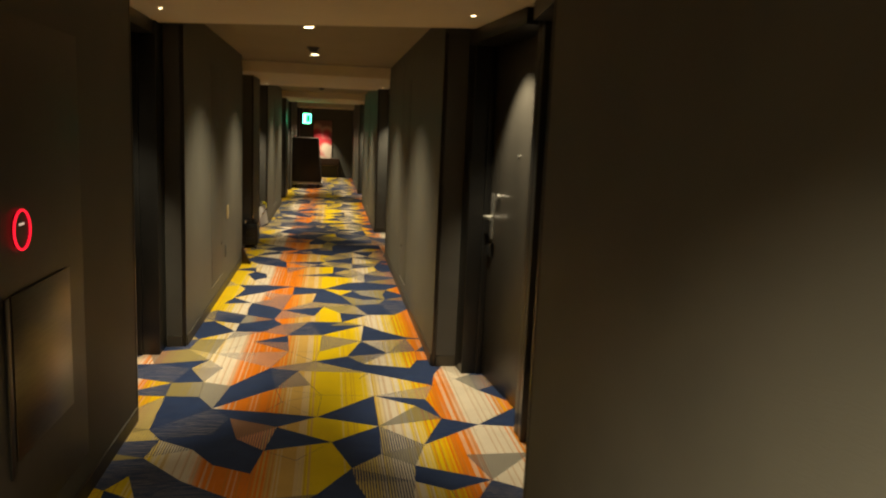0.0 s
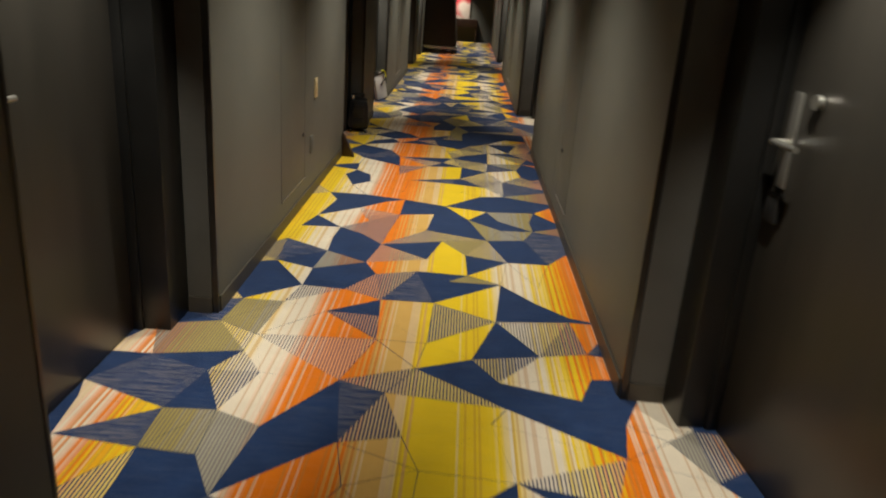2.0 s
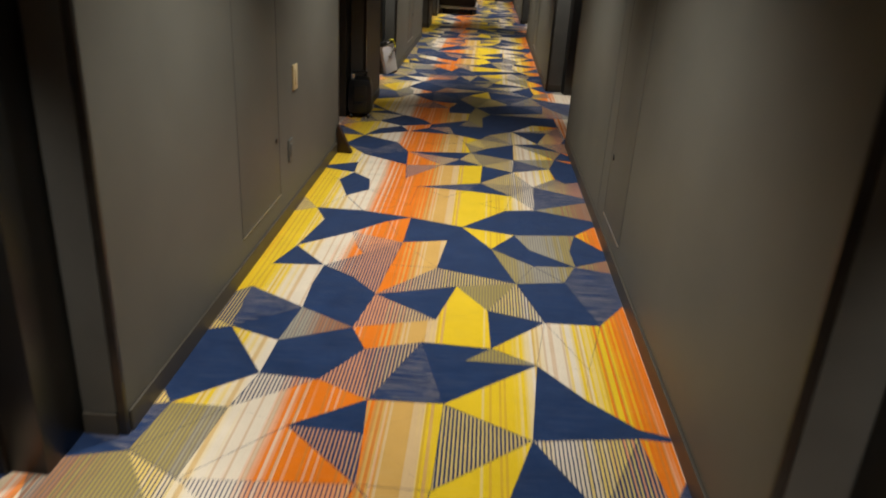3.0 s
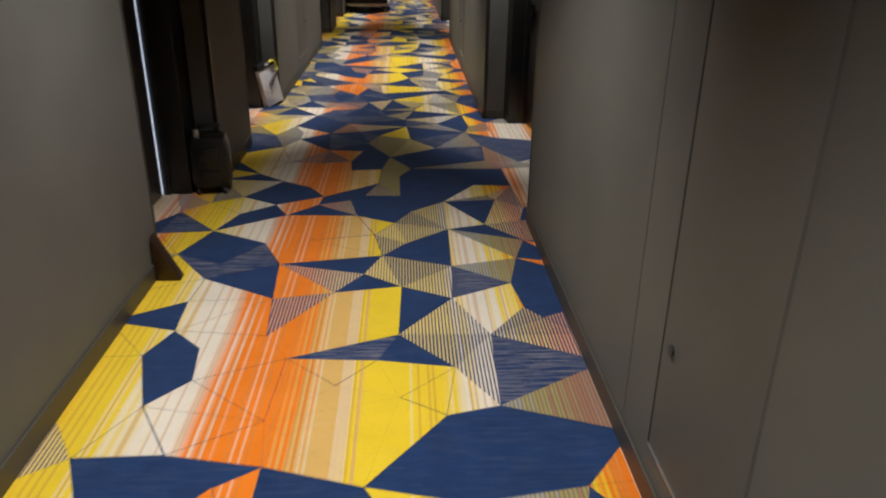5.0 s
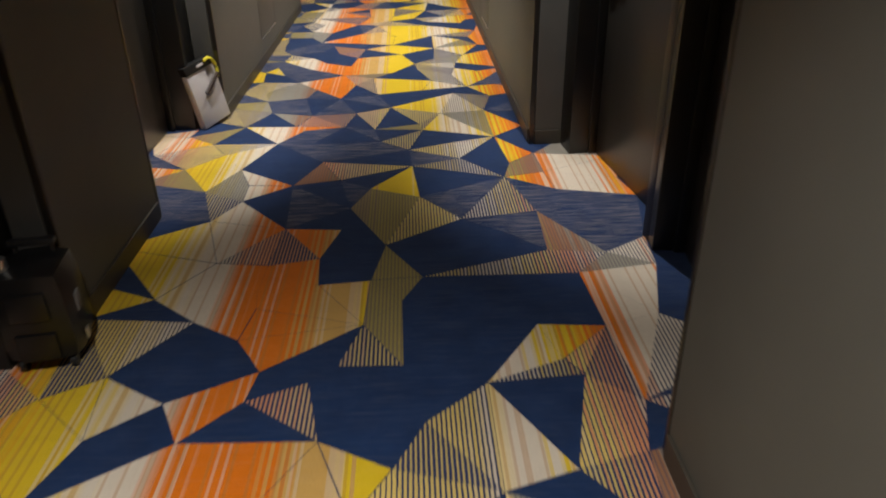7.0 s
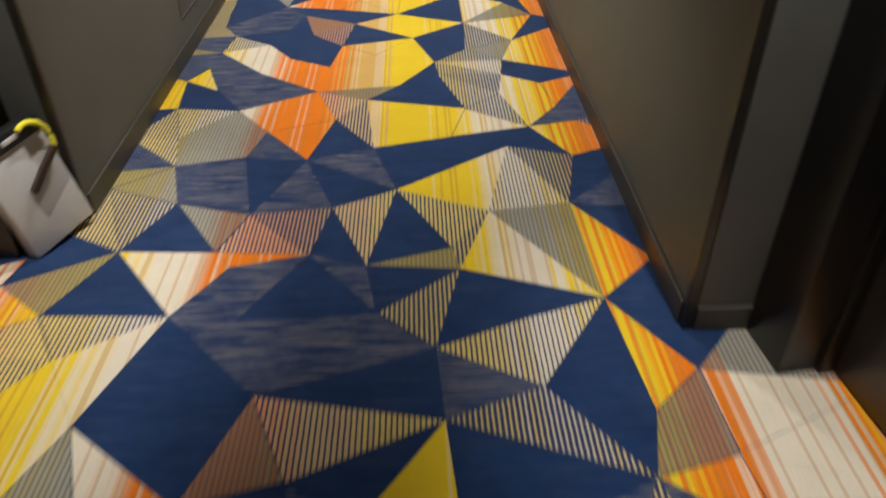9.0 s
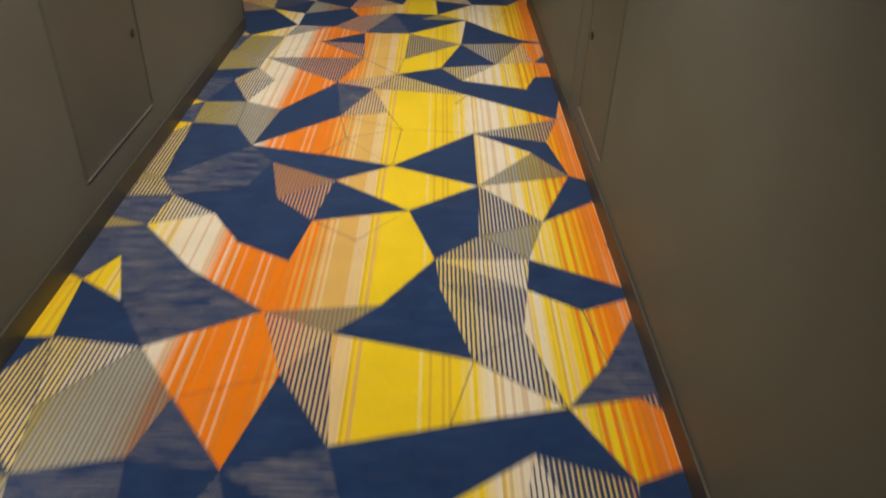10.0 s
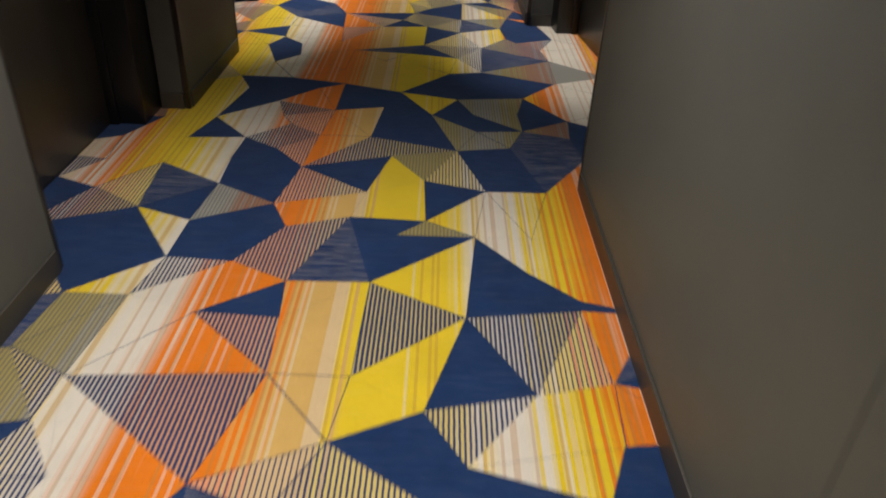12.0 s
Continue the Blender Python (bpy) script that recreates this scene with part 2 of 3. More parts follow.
def recess_lining(side, a, b):
    """Painted linings, skirtings and metal corner edges at the two ends of a door recess."""
    for y, d in ((a, 1), (b, -1)):
        bm = bmesh.new()
        box(bm, side * (WALL[side] + 0.024), side * 0.985, y + d * 0.0005, y + d * 0.012, 0.075, LOW - 0.001, 0.002)
        tagged(mesh("trim", bm, M_JAMB), "grey painted lining at the end of a door recess", "lining", kind="structure")
        bm = bmesh.new()
        box(bm, side * (WALL[side] + 0.024), side * 0.985, y + d * 0.0005, y + d * 0.020, 0.0, 0.074, 0.002)
        tagged(mesh("baseboard", bm, M_BASE), "short dark skirting on a recess lining", "baseboard", kind="structure")
        bm = bmesh.new()
        box(bm, side * (WALL[side] - 0.003), side * (WALL[side] + 0.022), y + d * 0.013, y - d * 0.004, 0.0, LOW - 0.001, 0.002)
        tagged(mesh("trim", bm, M_TRIM), "thin dark metal edge on a wall corner", "corner edge", kind="structure")


def door_set(number, side, a, b, handle_at, label, handle=True, gap=False, inner=0, turn=0.0):
    """A flush room door between y = a and y = b with its frame; handle_at: 1 when the handle is at the far edge, -1 at the near one."""
    DX = DOOR_X[side]
    d = thing(f"door_{number}", side * DX, (a + b) / 2, 0, label, "door", turn=turn)
    tagged(d, kind="structure")
    h = (b - a) / 2
    posts = {-1: 0.16 if side > 0 else 0.21, 1: 0.16 if side > 0 else 0.21}
    if inner:
        posts[inner] = 0.075
    for s in (-1, 1):
        f, front = posts[s], 1.06 if s == inner else (1.045 if turn else 0.99)
        bm = bmesh.new()
        box(bm, side * (front - DX), side * (1.30 - DX), s * h, s * (h - f), 0, LOW - 0.002, 0.003)
        box(bm, side * -0.04, side * 0.0, s * (h - f), s * (h - f - 0.016), 0, LOW - 0.08, 0.002)
        part("door_frame", bm, M_FRAME, d, "black lacquered frame post")
    lo, hi = -h + posts[-1], h - posts[1]
    bm = bmesh.new()
    box(bm, side * (1.0 - DX), side * (1.30 - DX), lo, hi, 2.10, LOW - 0.002, 0.003)
    part("header", bm, M_FRAME, d, "black lacquered frame header")
    mid, w = (lo + hi) / 2, (hi - lo) / 2 - 0.004
    d.location.y += mid
    for o in d.children:
        o.location.y -= mid
    cut = 0.036 if gap else 0.0
    bm = bmesh.new()
    box(bm, 0.0, side * 0.045, -w, w - cut, 0.008, 2.096, 0.003)
    leaf = part("leaf", bm, M_DOOR, d, "dark brown satin laminate door leaf")
    if gap:
        # a thin glowing box stands in for light from the room behind
        bm = bmesh.new()
        box(bm, side * 0.006, side * 0.020, w - cut + 0.002, w - 0.002, 0.004, 2.09)
        part("gap", bm, M_GAP, d, "bright line of light at the door's edge")
    if handle:
        y = handle_at * (w - 0.075)
        x = -side * 0.004
        bm = bmesh.new()
        box(bm, x - side * 0.006, 0, y - 0.022, y + 0.022, 0.91, 1.20, 0.004)
        plate = part("lock_plate", bm, M_STEEL, leaf, "tall satin steel lock plate")
        bm = bmesh.new()
        cyl(bm, (x, y, 1.05), (x - side * 0.055, y, 1.05), 0.011)
        cyl(bm, (x - side * 0.05, y + handle_at * 0.01, 1.05), (x - side * 0.05, y - handle_at * 0.125, 1.05), 0.0095)
        part("lever", bm, M_STEEL, leaf, "round steel lever handle")
        bm = bmesh.new()
        cyl(bm, (x, y - handle_at * 0.11, 1.185), (x - side * 0.018, y - handle_at * 0.11, 1.185), 0.022)
        part("card_reader", bm, M_STEEL, leaf, "small round steel card reader")
        bm = bmesh.new()
        box(bm, x - side * 0.018, 0, y - 0.035, y + 0.035, 0.80, 0.89, 0.006)
        part("battery_cover", bm, M_BLACK, leaf, "black box under the lock plate")
    bm = bmesh.new()
    cyl(bm, (0.001 * -side, 0, 1.445), (-side * 0.006, 0, 1.445), 0.009, 16)
    part("peephole", bm, M_STEEL, leaf, "tiny steel peephole")
    bm = bmesh.new()
    box(bm, side * 0.0, side * 0.06, -w, w, 0.001, 0.007, 0.001)
    part("threshold", bm, M_STEEL if gap else M_TRIM, d, "flat metal threshold strip")
    return d


number = 0
for side, recesses in ((-1, LEFT_RECESS), (1, RIGHT_RECESS)):
    for a, b, n in recesses:
        recess_lining(side, a, b)
        cuts = [a, b] if n == 1 else [a, a + 0.496 * (b - a), b]
        for i in range(n):
            number += 1
            ajar = side < 0 and abs(a - 8.53) < 0.01
            door_set(number, side, cuts[i], cuts[i + 1], 1 if (n == 2 and i == 1) else -1,
                     "dark brown room door standing slightly ajar in a black frame" if ajar else "closed dark brown room door in a black frame", True, ajar, 0 if n == 1 else (1 if i == 0 else -1), 0.0 if n == 1 else (-6.0 if i == 0 else 6.0))


# ---- wall fittings ----
M_SEAM = mixed("open joint", (0.008, 0.007, 0.006), (0.012, 0.011, 0.009), 0.95, 8.0, 90.0, 0.0, spec=0.05)


def access_panel(side, a, b, z0, lock_y):
    p = thing("access_panel", side * WALL[side], (a + b) / 2, z0, "flush taupe service door in the corridor wall", "access panel", "service doors in the corridor walls")
    h = (b - a) / 2
    bm = bmesh.new()
    box(bm, -side * 0.0025, -side * 0.0005, -h, h, 0, 1.86, 0.001)
    part("panel", bm, M_WALL, p)
    for s in (-1, 1):
        bm = bmesh.new()
        box(bm, -side * 0.0014, -side * 0.0004, s * (h + 0.0005), s * (h + (0.011 if s > 0 else 0.002)), 0, 1.86)
        part("seam", bm, M_SEAM if s > 0 else M_JAMB, p, "dark joint beside the panel")
    bm = bmesh.new()
    box(bm, -side * 0.006, -side * 0.0004, -h, h, -0.005, -0.001)
    part("bottom_edge", bm, M_STEEL, p, "thin satin metal edge under the panel")
    bm = bmesh.new()
    cyl(bm, (-side * 0.0024, lock_y - (a + b) / 2, 0.47 - z0), (-side * 0.009, lock_y - (a + b) / 2, 0.47 - z0), 0.014, 20)
    part("lock", bm, M_BLACK, p, "small round black lock")
    return p


for dy in (0.0, 6.9, 13.8):
    access_panel(1, 6.62 + dy, 7.10 + dy, 0.16, 7.04 + dy)
    access_panel(-1, 6.34 + dy, 6.96 + dy, 0.18, 6.91 + dy)
    bm = bmesh.new()
    box(bm, WALL[1] - 0.0011, WALL[1] - 0.0002, 7.319 + dy, 7.321 + dy, 0.08, LOW)
    tagged(mesh("trim", bm, M_JAMB), "hairline butt joint in the taupe wallcovering", "joint", kind="structure")


def wall_plate(name, y, z, w, h, mat, label, kind):
    p = thing(name, -WALL[-1], y, z, label, kind)
    bm = bmesh.new()
    box(bm, 0.0005, 0.009, -w / 2, w / 2, -h / 2, h / 2, 0.003)
    plate = part("plate", bm, mat, p)
    bm = bmesh.new()
    box(bm, 0.0092, 0.013, -w * 0.24, w * 0.24, -h * 0.3, h * 0.3, 0.0015)
    part("rocker" if "switch" in name else "socket", bm, mat, p)
    return p


for dy in (0.0,):
    wall_plate("light_switch", 7.30 + dy, 0.72, 0.085, 0.13, M_BRASS, "pale brass switch plate low on the taupe wall", "switch")
    wall_plate("wall_socket", 7.17 + dy, 0.36, 0.075, 0.115, M_WALL, "taupe socket plate low on the corridor wall", "socket")

# hydrant cabinet with its ring lamp
M_RING = glow("red ring lamp", (1.0, 0.012, 0.045), 1.5)
M_CABINET = mixed("hydrant door", (0.078, 0.073, 0.063), (0.092, 0.086, 0.074), 0.46, 5.0, 120.0, 0.08, spec=0.4)
M_PLATE = mixed("brushed steel", (0.12, 0.11, 0.09), (0.15, 0.14, 0.115), 0.3, 10.0, 60.0, 0.06, metal=1.0, stretch=(1, 1, 12))
cab = thing("hydrant_cabinet", -WALL[-1], 2.44, 0.0, "dark bronze hydrant cabinet with a red ring lamp", "hydrant cabinet")
bm = bmesh.new()
box(bm, 0.0006, 0.003, -0.62, 0.62, 0.18, 1.86, 0.001)
part("door", bm, M_CABINET, cab, "dark bronze painted steel door")
bm = bmesh.new()
box(bm, 0.0062, 0.011, -0.08, 0.44, 0.46, 1.0, 0.003)
part("plate", bm, M_PLATE, cab, "brushed steel plate mirroring the carpet")
bm = bmesh.new()
box(bm, 0.0062, 0.014, -0.135, -0.105, 0.42, 1.0, 0.003)
part("pull", bm, M_BLACK, cab, "long black pull")
bm = bmesh.new()
ring = []
for k in range(40):
    u = 2 * math.pi * k / 40
    c = Vector((0.013, 0.02 + 0.063 * math.cos(u), 1.195 + 0.063 * math.sin(u)))
    out = Vector((0, math.cos(u), math.sin(u)))
    ring.append([bm.verts.new(c + 0.0036 * (math.cos(v) * out + math.sin(v) * Vector((1, 0, 0)))) for v in (2 * math.pi * j / 8 for j in range(8))])
for k in range(40):
    for j in range(8):
        bm.faces.new((ring[k][j], ring[(k + 1) % 40][j], ring[(k + 1) % 40][(j + 1) % 8], ring[k][(j + 1) % 8]))
bmesh.ops.recalc_face_normals(bm, faces=bm.faces)
part("ring_lamp", bm, M_RING, cab, "glowing red ring")
bm = bmesh.new()
cyl(bm, (0.006, 0.02, 1.195), (0.011, 0.02, 1.195), 0.06, 32)
button = part("button", bm, M_BLACK, cab, "round dark push plate")
bm = bmesh.new()
box(bm, 0.0112, 0.0122, 0.0, 0.04, 1.210, 1.217)
part("mark", bm, glow("lit mark", (1.0, 0.8, 0.8), 0.5), button, "small lit white mark")

# ---- ceiling fittings ----
for dy in (0.0, 7.0):
    det = thing("smoke_detector", -0.06, 7.25 + dy, HIGH, "round dark smoke detector on the raised ceiling", "smoke detector", "smoke detectors")
    bm = bmesh.new()
    cyl(bm, (0, 0, -0.012), (0, 0, -0.0005), 0.062, 28)
    part("base", bm, M_JAMB, det)
    bm = bmesh.new()
    cyl(bm, (0, 0, -0.042), (0, 0, -0.0122), 0.03, 28, 0.05)
    part("head", bm, M_JAMB, det, smooth=True)

# exit sign, hung across the corridor
M_SIGN = glow("exit sign face", (0.05, 1.0, 0.62), 9.0)
M_MARK = glow("exit sign figure", (0.0, 0.42, 0.25), 1.2)
sign = thing("exit_sign", EXIT_X, EXIT_Y, EXIT_Z, "green glowing exit sign hanging from the corridor ceiling", "exit sign")
bm = bmesh.new()
box(bm, -0.112, 0.112, -0.02, 0.02, -0.135, 0.135, 0.006)
part("housing", bm, M_JAMB, sign)
bm = bmesh.new()
box(bm, -0.098, 0.098, -0.025, -0.0205, -0.12, 0.12, 0.002)
face = part("face", bm, M_SIGN, sign, "glowing pale green face")
bm = bmesh.new()
box(bm, -0.02, 0.08, -0.0275, -0.0252, -0.09, 0.09)
part("doorway_mark", bm, M_MARK, face, "green doorway mark")
for x in (-0.09, 0.09):
    bm = bmesh.new()
    cyl(bm, (x, 0, 0.136), (x, 0, HIGH - EXIT_Z), 0.006, 10)
    part("hanger", bm, M_STEEL, sign)

# ---- loose things ----
M_CASE = mixed("black nylon", (0.005, 0.005, 0.006), (0.009, 0.009, 0.010), 0.33, 30.0, 260.0, 0.25)
M_PAPER = mixed("white card", (0.62, 0.59, 0.60), (0.70, 0.67, 0.67), 0.6, 7.0, 120.0, 0.15)
M_YELLOW = mixed("yellow ribbon", (0.70, 0.62, 0.02), (0.78, 0.70, 0.04), 0.5, 12.0, 100.0, 0.1)
M_BROWN = mixed("dark brown wood", (0.020, 0.009, 0.005), (0.032, 0.014, 0.008), 0.4, 9.0, 60.0, 0.15, stretch=(1, 8, 1))

case = thing("suitcase", -0.885, 9.625, 0.0, "small black wheeled suitcase standing by a room door", "suitcase", turn=8)
bm = bmesh.new()
box(bm, -0.112, 0.112, -0.11, 0.11, 0.026, 0.335, 0.07)
for v in bm.verts:
    if v.co.z > 0.15:
        v.co.x *= 1.0 - 0.5 * (v.co.z - 0.15)
body = part("body", bm, M_CASE, case)
for z in (0.10, 0.23):
    bm = bmesh.new()
    box(bm, -0.055, 0.055, -0.116, -0.108, z - 0.045, z + 0.045, 0.006)
    part("pocket", bm, M_CASE, body, "black zipped pocket")
bm = bmesh.new()
for s in (-1, 1):
    cyl(bm, (s * 0.05, 0.05, 0.318), (s * 0.05, 0.05, 0.36), 0.008, 12)
box(bm, -0.065, 0.065, 0.035, 0.065, 0.352, 0.372, 0.007)
part("handle", bm, M_BLACK, case, "glossy black pull handle")
bm = bmesh.new()
cyl(bm, (-0.055, -0.045, 0.315), (-0.058, -0.048, 0.362), 0.017, 16)
part("knob", bm, M_STEEL, case, "small steel knob")
bm = bmesh.new()
box(bm, 0.106, 0.111, -0.045, -0.01, 0.17, 0.23, 0.002)
part("tag", bm, mixed("grey tag", (0.16, 0.16, 0.16), (0.2, 0.2, 0.2), 0.6), case, "grey luggage tag")
# pale highlight low on the case, put in as a small steel piece
bm = bmesh.new()
box(bm, 0.110, 0.118, -0.05, -0.025, 0.075, 0.11, 0.004)
part("glint_piece", bm, M_STEEL, case, "small steel piece standing in for a pale glint")
for x in (-0.07, 0.07):
    for y in (-0.07, 0.07):
        bm = bmesh.new()
        cyl(bm, (x - 0.009, y, 0.02), (x + 0.009, y, 0.02), 0.02, 16)
        part("wheel", bm, M_BLACK, case)

wedge = bmesh.new()
low = [wedge.verts.new(p) for p in ((0, -0.030, 0), (0.10, -0.030, 0), (0, -0.030, 0.20))]
top = [wedge.verts.new(p) for p in ((0, 0.030, 0), (0.10, 0.030, 0), (0, 0.030, 0.20))]
wedge.faces.new(low)
wedge.faces.new(top[::-1])
for i in range(3):
    wedge.faces.new((low[i], top[i], top[(i + 1) % 3], low[(i + 1) % 3]))
bmesh.ops.recalc_face_normals(wedge, faces=wedge.faces)
bmesh.ops.bevel(wedge, geom=list(wedge.edges), offset=0.002, segments=2, profile=0.6, affect="EDGES")
ob = mesh("door_wedge", wedge, M_BROWN, True)
ob.matrix_world = pose(-WALL[-1] + 0.011, 8.455, 0.003)
tagged(ob, "dark brown wooden wedge leaning at a wall corner", "door wedge")

BAG = pose(-0.900, 11.838, 0.0, 0, 0, 63) @ pose(0, 0, 0.016, -7, -8, 0)
bag = thing("gift_bag", 0, 0, 0, "white paper bag with black top and yellow ribbon, leaning", "paper bag")
bag.matrix_world = BAG @ Matrix.Diagonal((0.95, 1.0, 0.94, 1.0))
bm = bmesh.new()
box(bm, -0.115, 0.115, -0.022, 0.022, 0.0, 0.36, 0.005)
for v in bm.verts:
    if v.co.z > 0.2:
        v.co.y *= 0.85
part("body", bm, M_PAPER, bag)
bm = bmesh.new()
box(bm, -0.118, 0.118, -0.024, 0.024, 0.325, 0.375, 0.004)
top_band = part("top", bm, M_BLACK, bag, "black folded top")
bm = bmesh.new()
box(bm, -0.02, 0.035, -0.0262, -0.0242, 0.343, 0.358, 0.0005)
part("logo", bm, M_PAPER, top_band, "small pale mark")


def tube(bm, points, r, n=8):
    rings = []
    for i, p in enumerate(points):
        d = (points[min(i + 1, len(points) - 1)] - points[max(i - 1, 0)]).normalized()
        q = d.to_track_quat("Z", "Y")
        rings.append([bm.verts.new(p + q @ Vector((r * math.cos(2 * math.pi * j / n), r * math.sin(2 * math.pi * j / n), 0))) for j in range(n)])
    for a, b in zip(rings, rings[1:]):
        for j in range(n):
            bm.faces.new((a[j], a[(j + 1) % n], b[(j + 1) % n], b[j]))
    bm.faces.new(rings[0][::-1])
    bm.faces.new(rings[-1])


bm = bmesh.new()
tube(bm, [Vector((0.062 + 0.056 * math.cos(u), -0.034, 0.300 + 0.070 * math.sin(u))) for u in (radians(a) for a in range(115, -56, -15))], 0.009)
part("ribbon", bm, M_YELLOW, bag, "curled yellow ribbon")
bm = bmesh.new()
tube(bm, [Vector((-0.02, -0.031, 0.185)), Vector((0.04, -0.034, 0.225)), Vector((0.112, -0.034, 0.265))], 0.012)
part("cord", bm, M_BROWN, bag, "dark brown cord handle")

# housekeeping cart at the far end
M_CART = mixed("dark brown cart cloth", (0.012, 0.006, 0.004), (0.020, 0.010, 0.006), 0.6, 5.0, 120.0, 0.3)
cart = thing("housekeeping_cart", -0.47, 20.3, 0.0, "tall dark brown housekeeping cart parked along the wall", "cart")
bm = bmesh.new()
box(bm, -0.40, 0.37, -0.65, 0.65, 0.16, 1.31, 0.03)
for v in bm.verts:
    if v.co.z > 1.0:
        v.co.x = v.co.x * 0.87 - 0.05
part("cover", bm, M_CART, cart)
bm = bmesh.new()
box(bm, -0.40, 0.40, -0.66, 0.66, 0.11, 0.158, 0.008)
part("base_shelf", bm, M_STEEL, cart, "steel base shelf")
bm = bmesh.new()
box(bm, -0.25, 0.25, -0.672, -0.655, 0.10, 0.125, 0.005)
part("bumper", bm, M_PAPER, cart, "pale bumper strip")
for x in (-0.29, 0.29):
    for y in (-0.56, 0.56):
        bm = bmesh.new()
        cyl(bm, (x - 0.018, y, 0.055), (x + 0.018, y, 0.055), 0.055, 20)
        part("wheel", bm, M_BLACK, cart)

# painting and bench ledge on the end wall
mp, tp, sp = material("abstract painting")
vor = tp.nodes.new("ShaderNodeTexVoronoi")
vor.inputs["Scale"].default_value = 2.6
cp = tp.nodes.new("ShaderNodeTexCoord")
tp.links.new(cp.outputs["Object"], vor.inputs["Vector"])
se = tp.nodes.new("ShaderNodeSeparateXYZ")
tp.links.new(cp.outputs["Object"], se.inputs[0])
mixv = math_node(tp, "ADD", math_node(tp, "MULTIPLY", se.outputs[2], 0.55), math_node(tp, "MULTIPLY", vor.outputs[0], 0.5))
tp.links.new(ramp(tp, mixv, [(0.15, (0.62, 0.50, 0.42)), (0.38, (0.75, 0.62, 0.55)), (0.52, (0.70, 0.06, 0.08)), (0.68, (0.62, 0.05, 0.09)), (0.82, (0.70, 0.45, 0.40)), (0.95, (0.25, 0.12, 0.12))]), sp.inputs["Base Color"])
sp.inputs["Roughness"].default_value = 0.5
art = thing("painting", -0.13, END - 0.03, 0.57, "tall abstract painting in red, pink and cream on the end wall", "painting")
bm = bmesh.new()
box(bm, -0.29, 0.29, -0.012, 0.02, 0.0, 1.25, 0.002)
part("canvas", bm, mp, art)
for x0, x1, z0, z1 in ((-0.31, -0.291, -0.02, 1.27), (0.291, 0.31, -0.02, 1.27), (-0.29, 0.29, -0.02, -0.001), (-0.29, 0.29, 1.251, 1.27)):
    bm = bmesh.new()
    box(bm, x0, x1, -0.022, 0.028, z0, z1, 0.003)
    part("frame", bm, M_FRAME, art)
console = thing("console_table", -0.05, END - 0.22, 0.0, "low dark brown console below the painting", "console table")
bm = bmesh.new()
box(bm, -0.45, 0.45, -0.18, 0.2, 0.40, 0.62, 0.006)
part("drawer_box", bm, M_BROWN, console)
for x in (-0.42, 0.42):
    bm = bmesh.new()
    box(bm, x - 0.025, x + 0.025, -0.16, 0.18, 0.0, 0.399, 0.004)
    part("leg", bm, M_BROWN, console)


# ---- downlights ----
def downlight(x, y, z, half, label):
    d = thing("ceiling_downlight", x, y, z, label, "downlight", "recessed ceiling downlights")
    bm = bmesh.new()
    for s in (-1, 1):
        box(bm, s * half, s * (half + 0.012), -half - 0.012, half + 0.012, -0.004, 0.0015, 0.001)
        box(bm, -half, half, s * half, s * (half + 0.012), -0.004, 0.0015, 0.001)
    part("trim", bm, M_CEIL, d)
    bm = bmesh.new()
    box(bm, -half, half, -half, half, -0.0025, 0.001)
    part("lens", bm, M_LAMP, d, "glowing warm lens")
    return d


for k in range(-1, 4):
    dy = 7.0 * k
    # k < 0: unseen downlight, added off the row to brighten the first right wall
    for y in (7.12 if k < 0 else 5.83, 7.93):
        if START < y + dy < 22.8 and not 0.5 < y + dy < 2:
            x = -0.06 if k >= 0 else -0.22
            downlight(x, y + dy, HIGH, 0.032, "small square recessed downlight glowing in the raised ceiling")
            spot("downlight", x, y + dy, HIGH - 0.02, 210 if k >= 0 else 400, 110 if k >= 0 else 124, 1.0)
    for x, y in () if k < 0 else ((0.86, 3.98), (-0.84, 4.45)):
        if y + dy > END - 0.3:
            continue
        downlight(x, y + dy, LOW, 0.011, "tiny recessed spot over a room door in the lowered ceiling")
        spot("door_spot", x, y + dy, LOW - 0.02, 132, 72, 0.6, 0.012, tilt=-16.0 if x > 0 else 16.0)

spot("picture_light", -0.2, END - 0.75, LOW - 0.02, 210, 60, 0.8, lean=14)


# ---- carpet: one repeat of the woven design ----
REPEAT = 9.90
STARS = [      # the places where the long shards meet
    (-0.68, 0.02), (0.1, 0.37), (-0.31, 0.54), (0.24, 0.82), (-0.54, 0.83), (0.02, 0.93), (-0.73, 0.95), (-0.34, 0.99), (0.64, 1.02), (0.21, 1.19),
    (-0.23, 1.28), (0.82, 1.32), (0.01, 1.76), (0.38, 2.02), (-0.11, 2.06), (0.09, 2.16), (-0.44, 2.4), (0.58, 2.58), (-0.53, 2.77), (-0.24, 2.93),
    (0.15, 3.51), (0.4, 3.7), (-0.5, 3.99), (0.4, 4.16), (-0.79, 4.19), (-0.18, 4.3), (-0.8, 4.42), (0.04, 4.83), (0.26, 4.94), (0.37, 5.32),
    (-0.61, 5.37), (0.08, 5.48), (-0.57, 5.58), (-0.77, 5.89), (-0.54, 6.09), (0.69, 6.12), (-0.26, 6.26), (-0.54, 6.52), (0.87, 6.85), (0.24, 6.86),
    (0.17, 7.95), (0.18, 8.35), (0.64, 8.37), (0.4, 8.55), (-0.36, 8.59), (0.7, 8.63), (-0.74, 8.99), (0.41, 8.99), (0.41, 9.4), (0.04, 9.72),
]
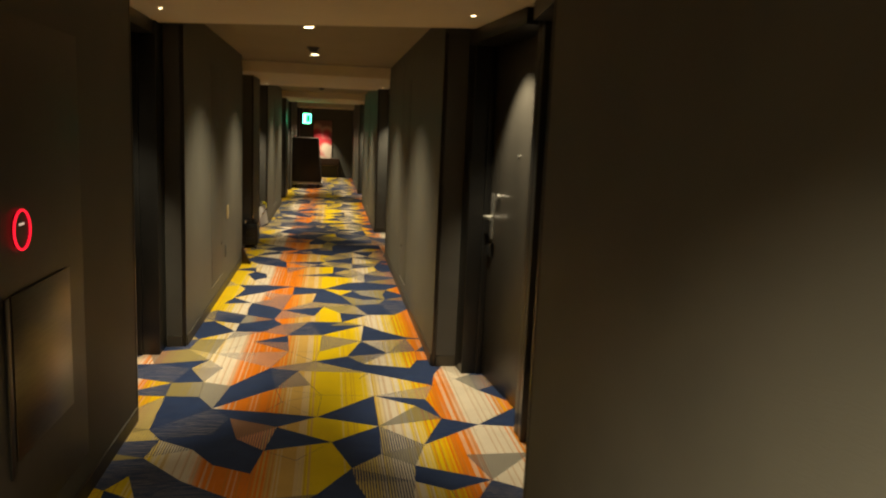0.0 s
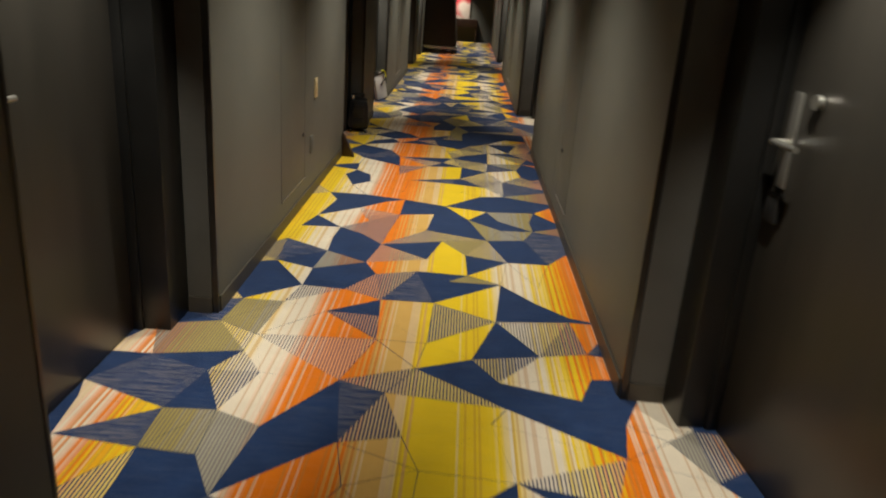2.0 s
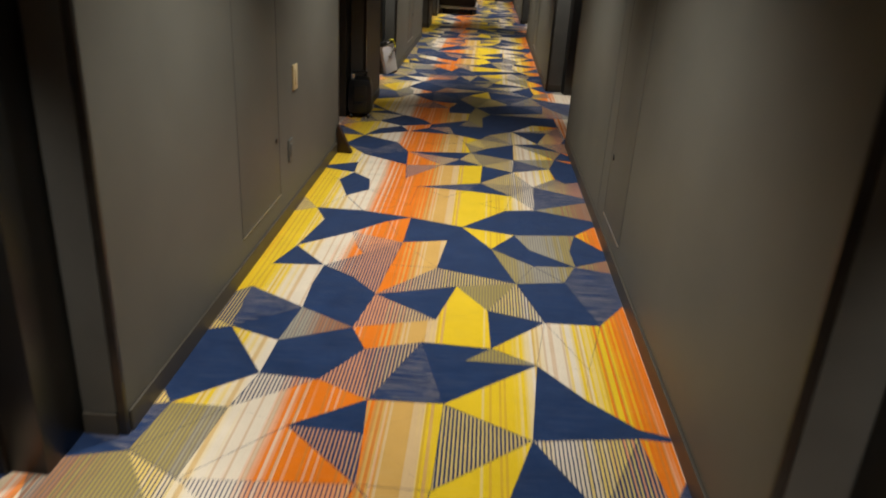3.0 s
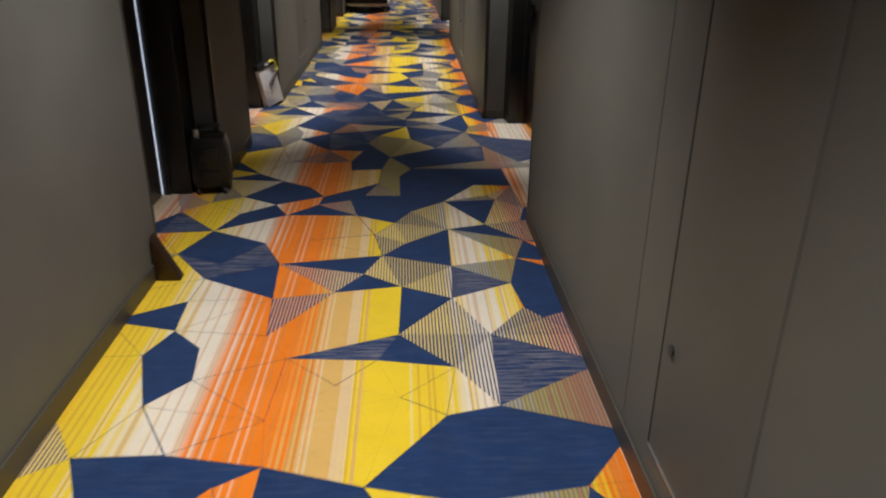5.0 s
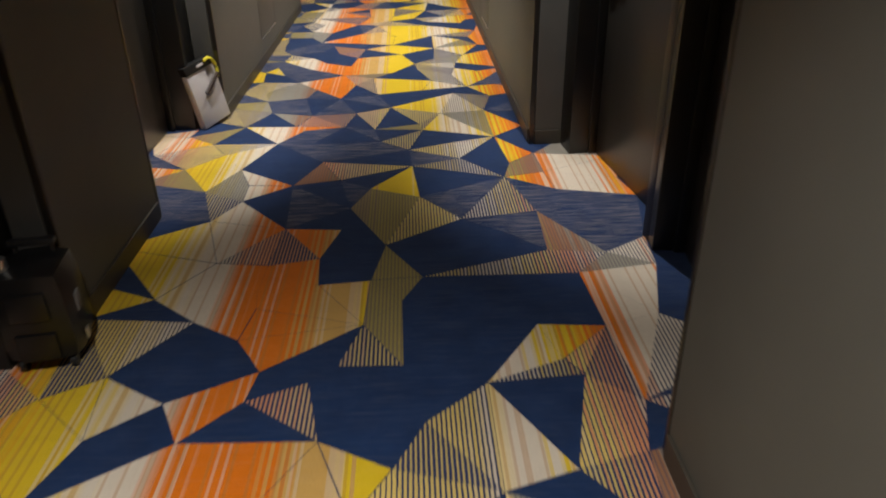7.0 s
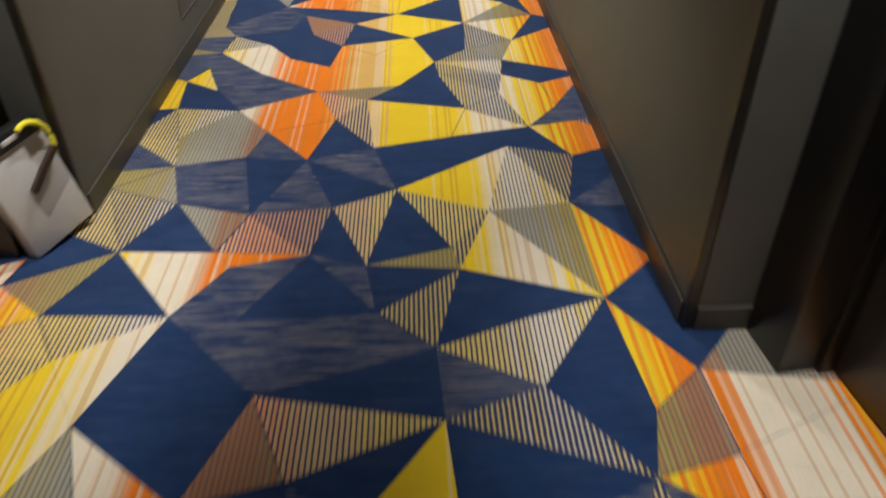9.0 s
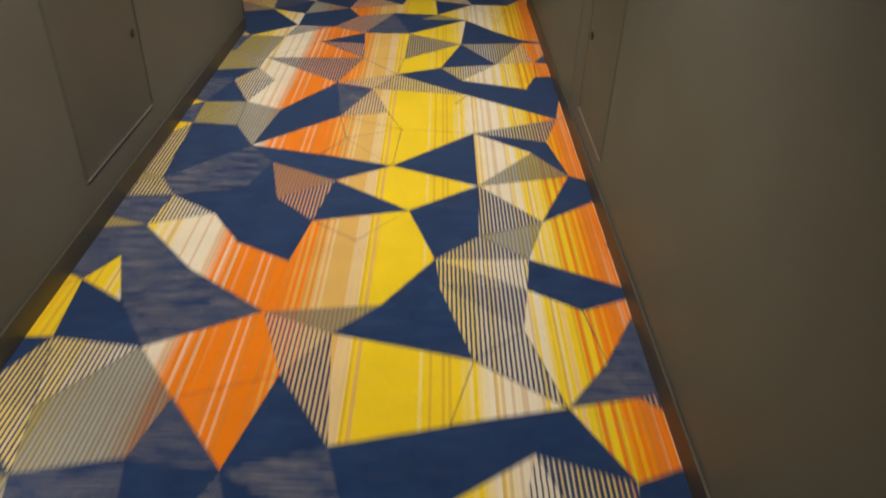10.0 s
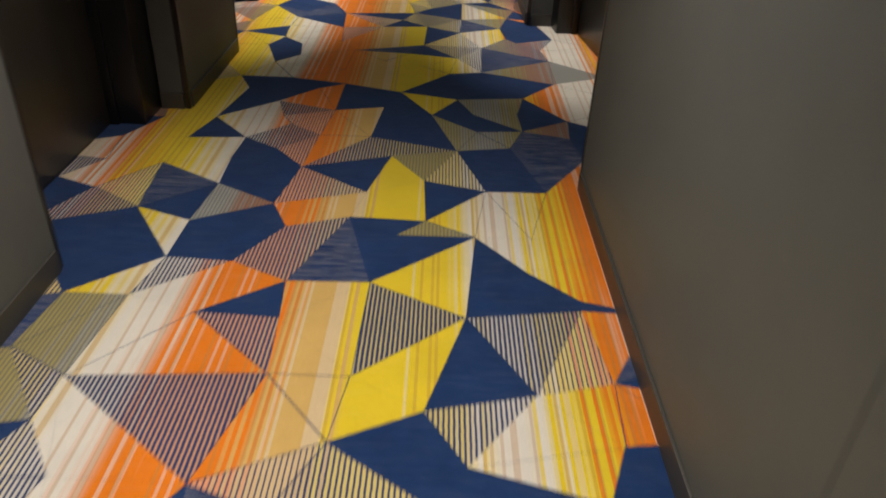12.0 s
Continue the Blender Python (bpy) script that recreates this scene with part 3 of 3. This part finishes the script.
STRIPS = [39826, 88479, 88859, 79597, 18213, 68971, 22764, 22612, 40377, 64787, 65848, 70346, 86839, 41437, 74163, 64673, 49241, 80081, 59973, 98797, 56374, 33689]
# yarn of each shard of the repeat, in the order of weaving: navy, warp colours, ribbed, grey, slubbed
DRAFT = (
    "wnwwwgwwnrgwgwrnwnrnrrnnngrswwswssssnnnsnrsgwnsssrssnwrssgswsngwwswwwnngwggwgwnrnrgwwwnssnnrwgwrsssrrnrnrwnswnnnnsgssgww"
    "wgwwnwwngrngrnnnnnrrgrrnrsnwsnrwsnnwgnrsgsgsgnnnsggsnswrnngwwnrwwngrsrswrnnwrwwrsnnwswrgwnnsswrwwwwnnwnsrwwrswwsgwrsnwww"
    "gnwgwnnwrwsrnwnnnrrswngwnwggswnngrswrnnwwwnngwwwwwwnrnwgwrnwgnwswgwwwgwgrrwnwwwwwnnnswwsrswnrnnrnrnrwnwnwwwwnrrgwwwwwgwr"
    "wnnwwwnrgsrwrswwrgnnrnwwnwwnnwngrwnwsrnnnnwwnrnnwwwgggnnnwrwwnwwngwnwwwnrgsrnwwwrwwnwnnrwwngwsnwnwrrnwwrwnsrgrwnnsnngwwg"
    "wwrnwgnwrnwnnwggwwrwnngnnwwnnwgwwnwnnnrwwnnnnwwrrwnnwwwwwnwggwwwwgwwwwnwswrswwwnnsrwrwnwwgwwrnrrwrnwwwnnwwrwngwwnwwwwwnw"
    "nrwsnwrwwnrgrwgswnswsnwnrwnwnwnrwgwnwgrrnnrwwrwgwswrnnwwnnrrnnwrrnwwnrwnwnwsnnrrwrnnnrnwrwrnrwwwnnrgwwnwnwswngwnn"
)


def repeat_knots():
    """The stars, and between them knots strewn strip by strip across the width."""
    strip = REPEAT / len(STRIPS)
    knots = STARS + [(s * 1.42, 0.45 * k) for k in range(22) for s in (-1, 1)]
    for i, seed in enumerate(STRIPS):
        dice = random.Random(seed)
        strewn = []
        for _ in range(46):
            x, y = dice.uniform(-1.24, 1.24), (i + dice.uniform(0.04, 0.96)) * strip
            if all(math.hypot(x - u, (y - v + REPEAT / 2) % REPEAT - REPEAT / 2) > 0.175 for u, v in STARS + strewn):
                strewn.append((x, y))
        knots += strewn
    return knots


def carpet_floor():
    knots = repeat_knots()
    points, _, shards, *_ = delaunay_2d_cdt([Vector((x, y + n * REPEAT)) for n in (-1, 0, 1) for x, y in knots], [], [], 0, 1e-6)
    cut = []
    for shard in shards:
        corners = [points[i] for i in shard]
        middle = sum(corners, Vector((0, 0))) / 3
        if 0 <= round(middle.y, 6) < REPEAT and abs(middle.x) < 1.2:
            cut.append((round(middle.y, 3), round(middle.x, 3), corners))
    cut.sort(key=lambda c: c[:2])
    bm = bmesh.new()
    box(bm, -1.4, 1.4, START, END, -0.1, 0.0)
    for i, ((_, _, corners), letter) in enumerate(zip(cut, DRAFT)):
        slot = "nwrgs".index(letter)
        if slot == 0:
            continue
        middle = sum(corners, Vector((0, 0))) / 3
        trimmed = [c + (middle - c).normalized() * (0.004 if i % 4 == 0 else 0.0004) for c in corners]
        for n in range(-2, 4):
            if START + 0.3 < middle.y + n * REPEAT < END - 0.3:
                f = bm.faces.new([bm.verts.new((c.x, c.y + n * REPEAT, 0.0012)) for c in trimmed])
                f.material_index = slot
    ob = mesh("floor", bm, [M_NAVY, M_WARP, M_RIB, M_GREY, M_SLUB])
    return tagged(ob, "hotel carpet of navy, orange, yellow and cream shards", "carpet", kind="structure")


carpet_floor()
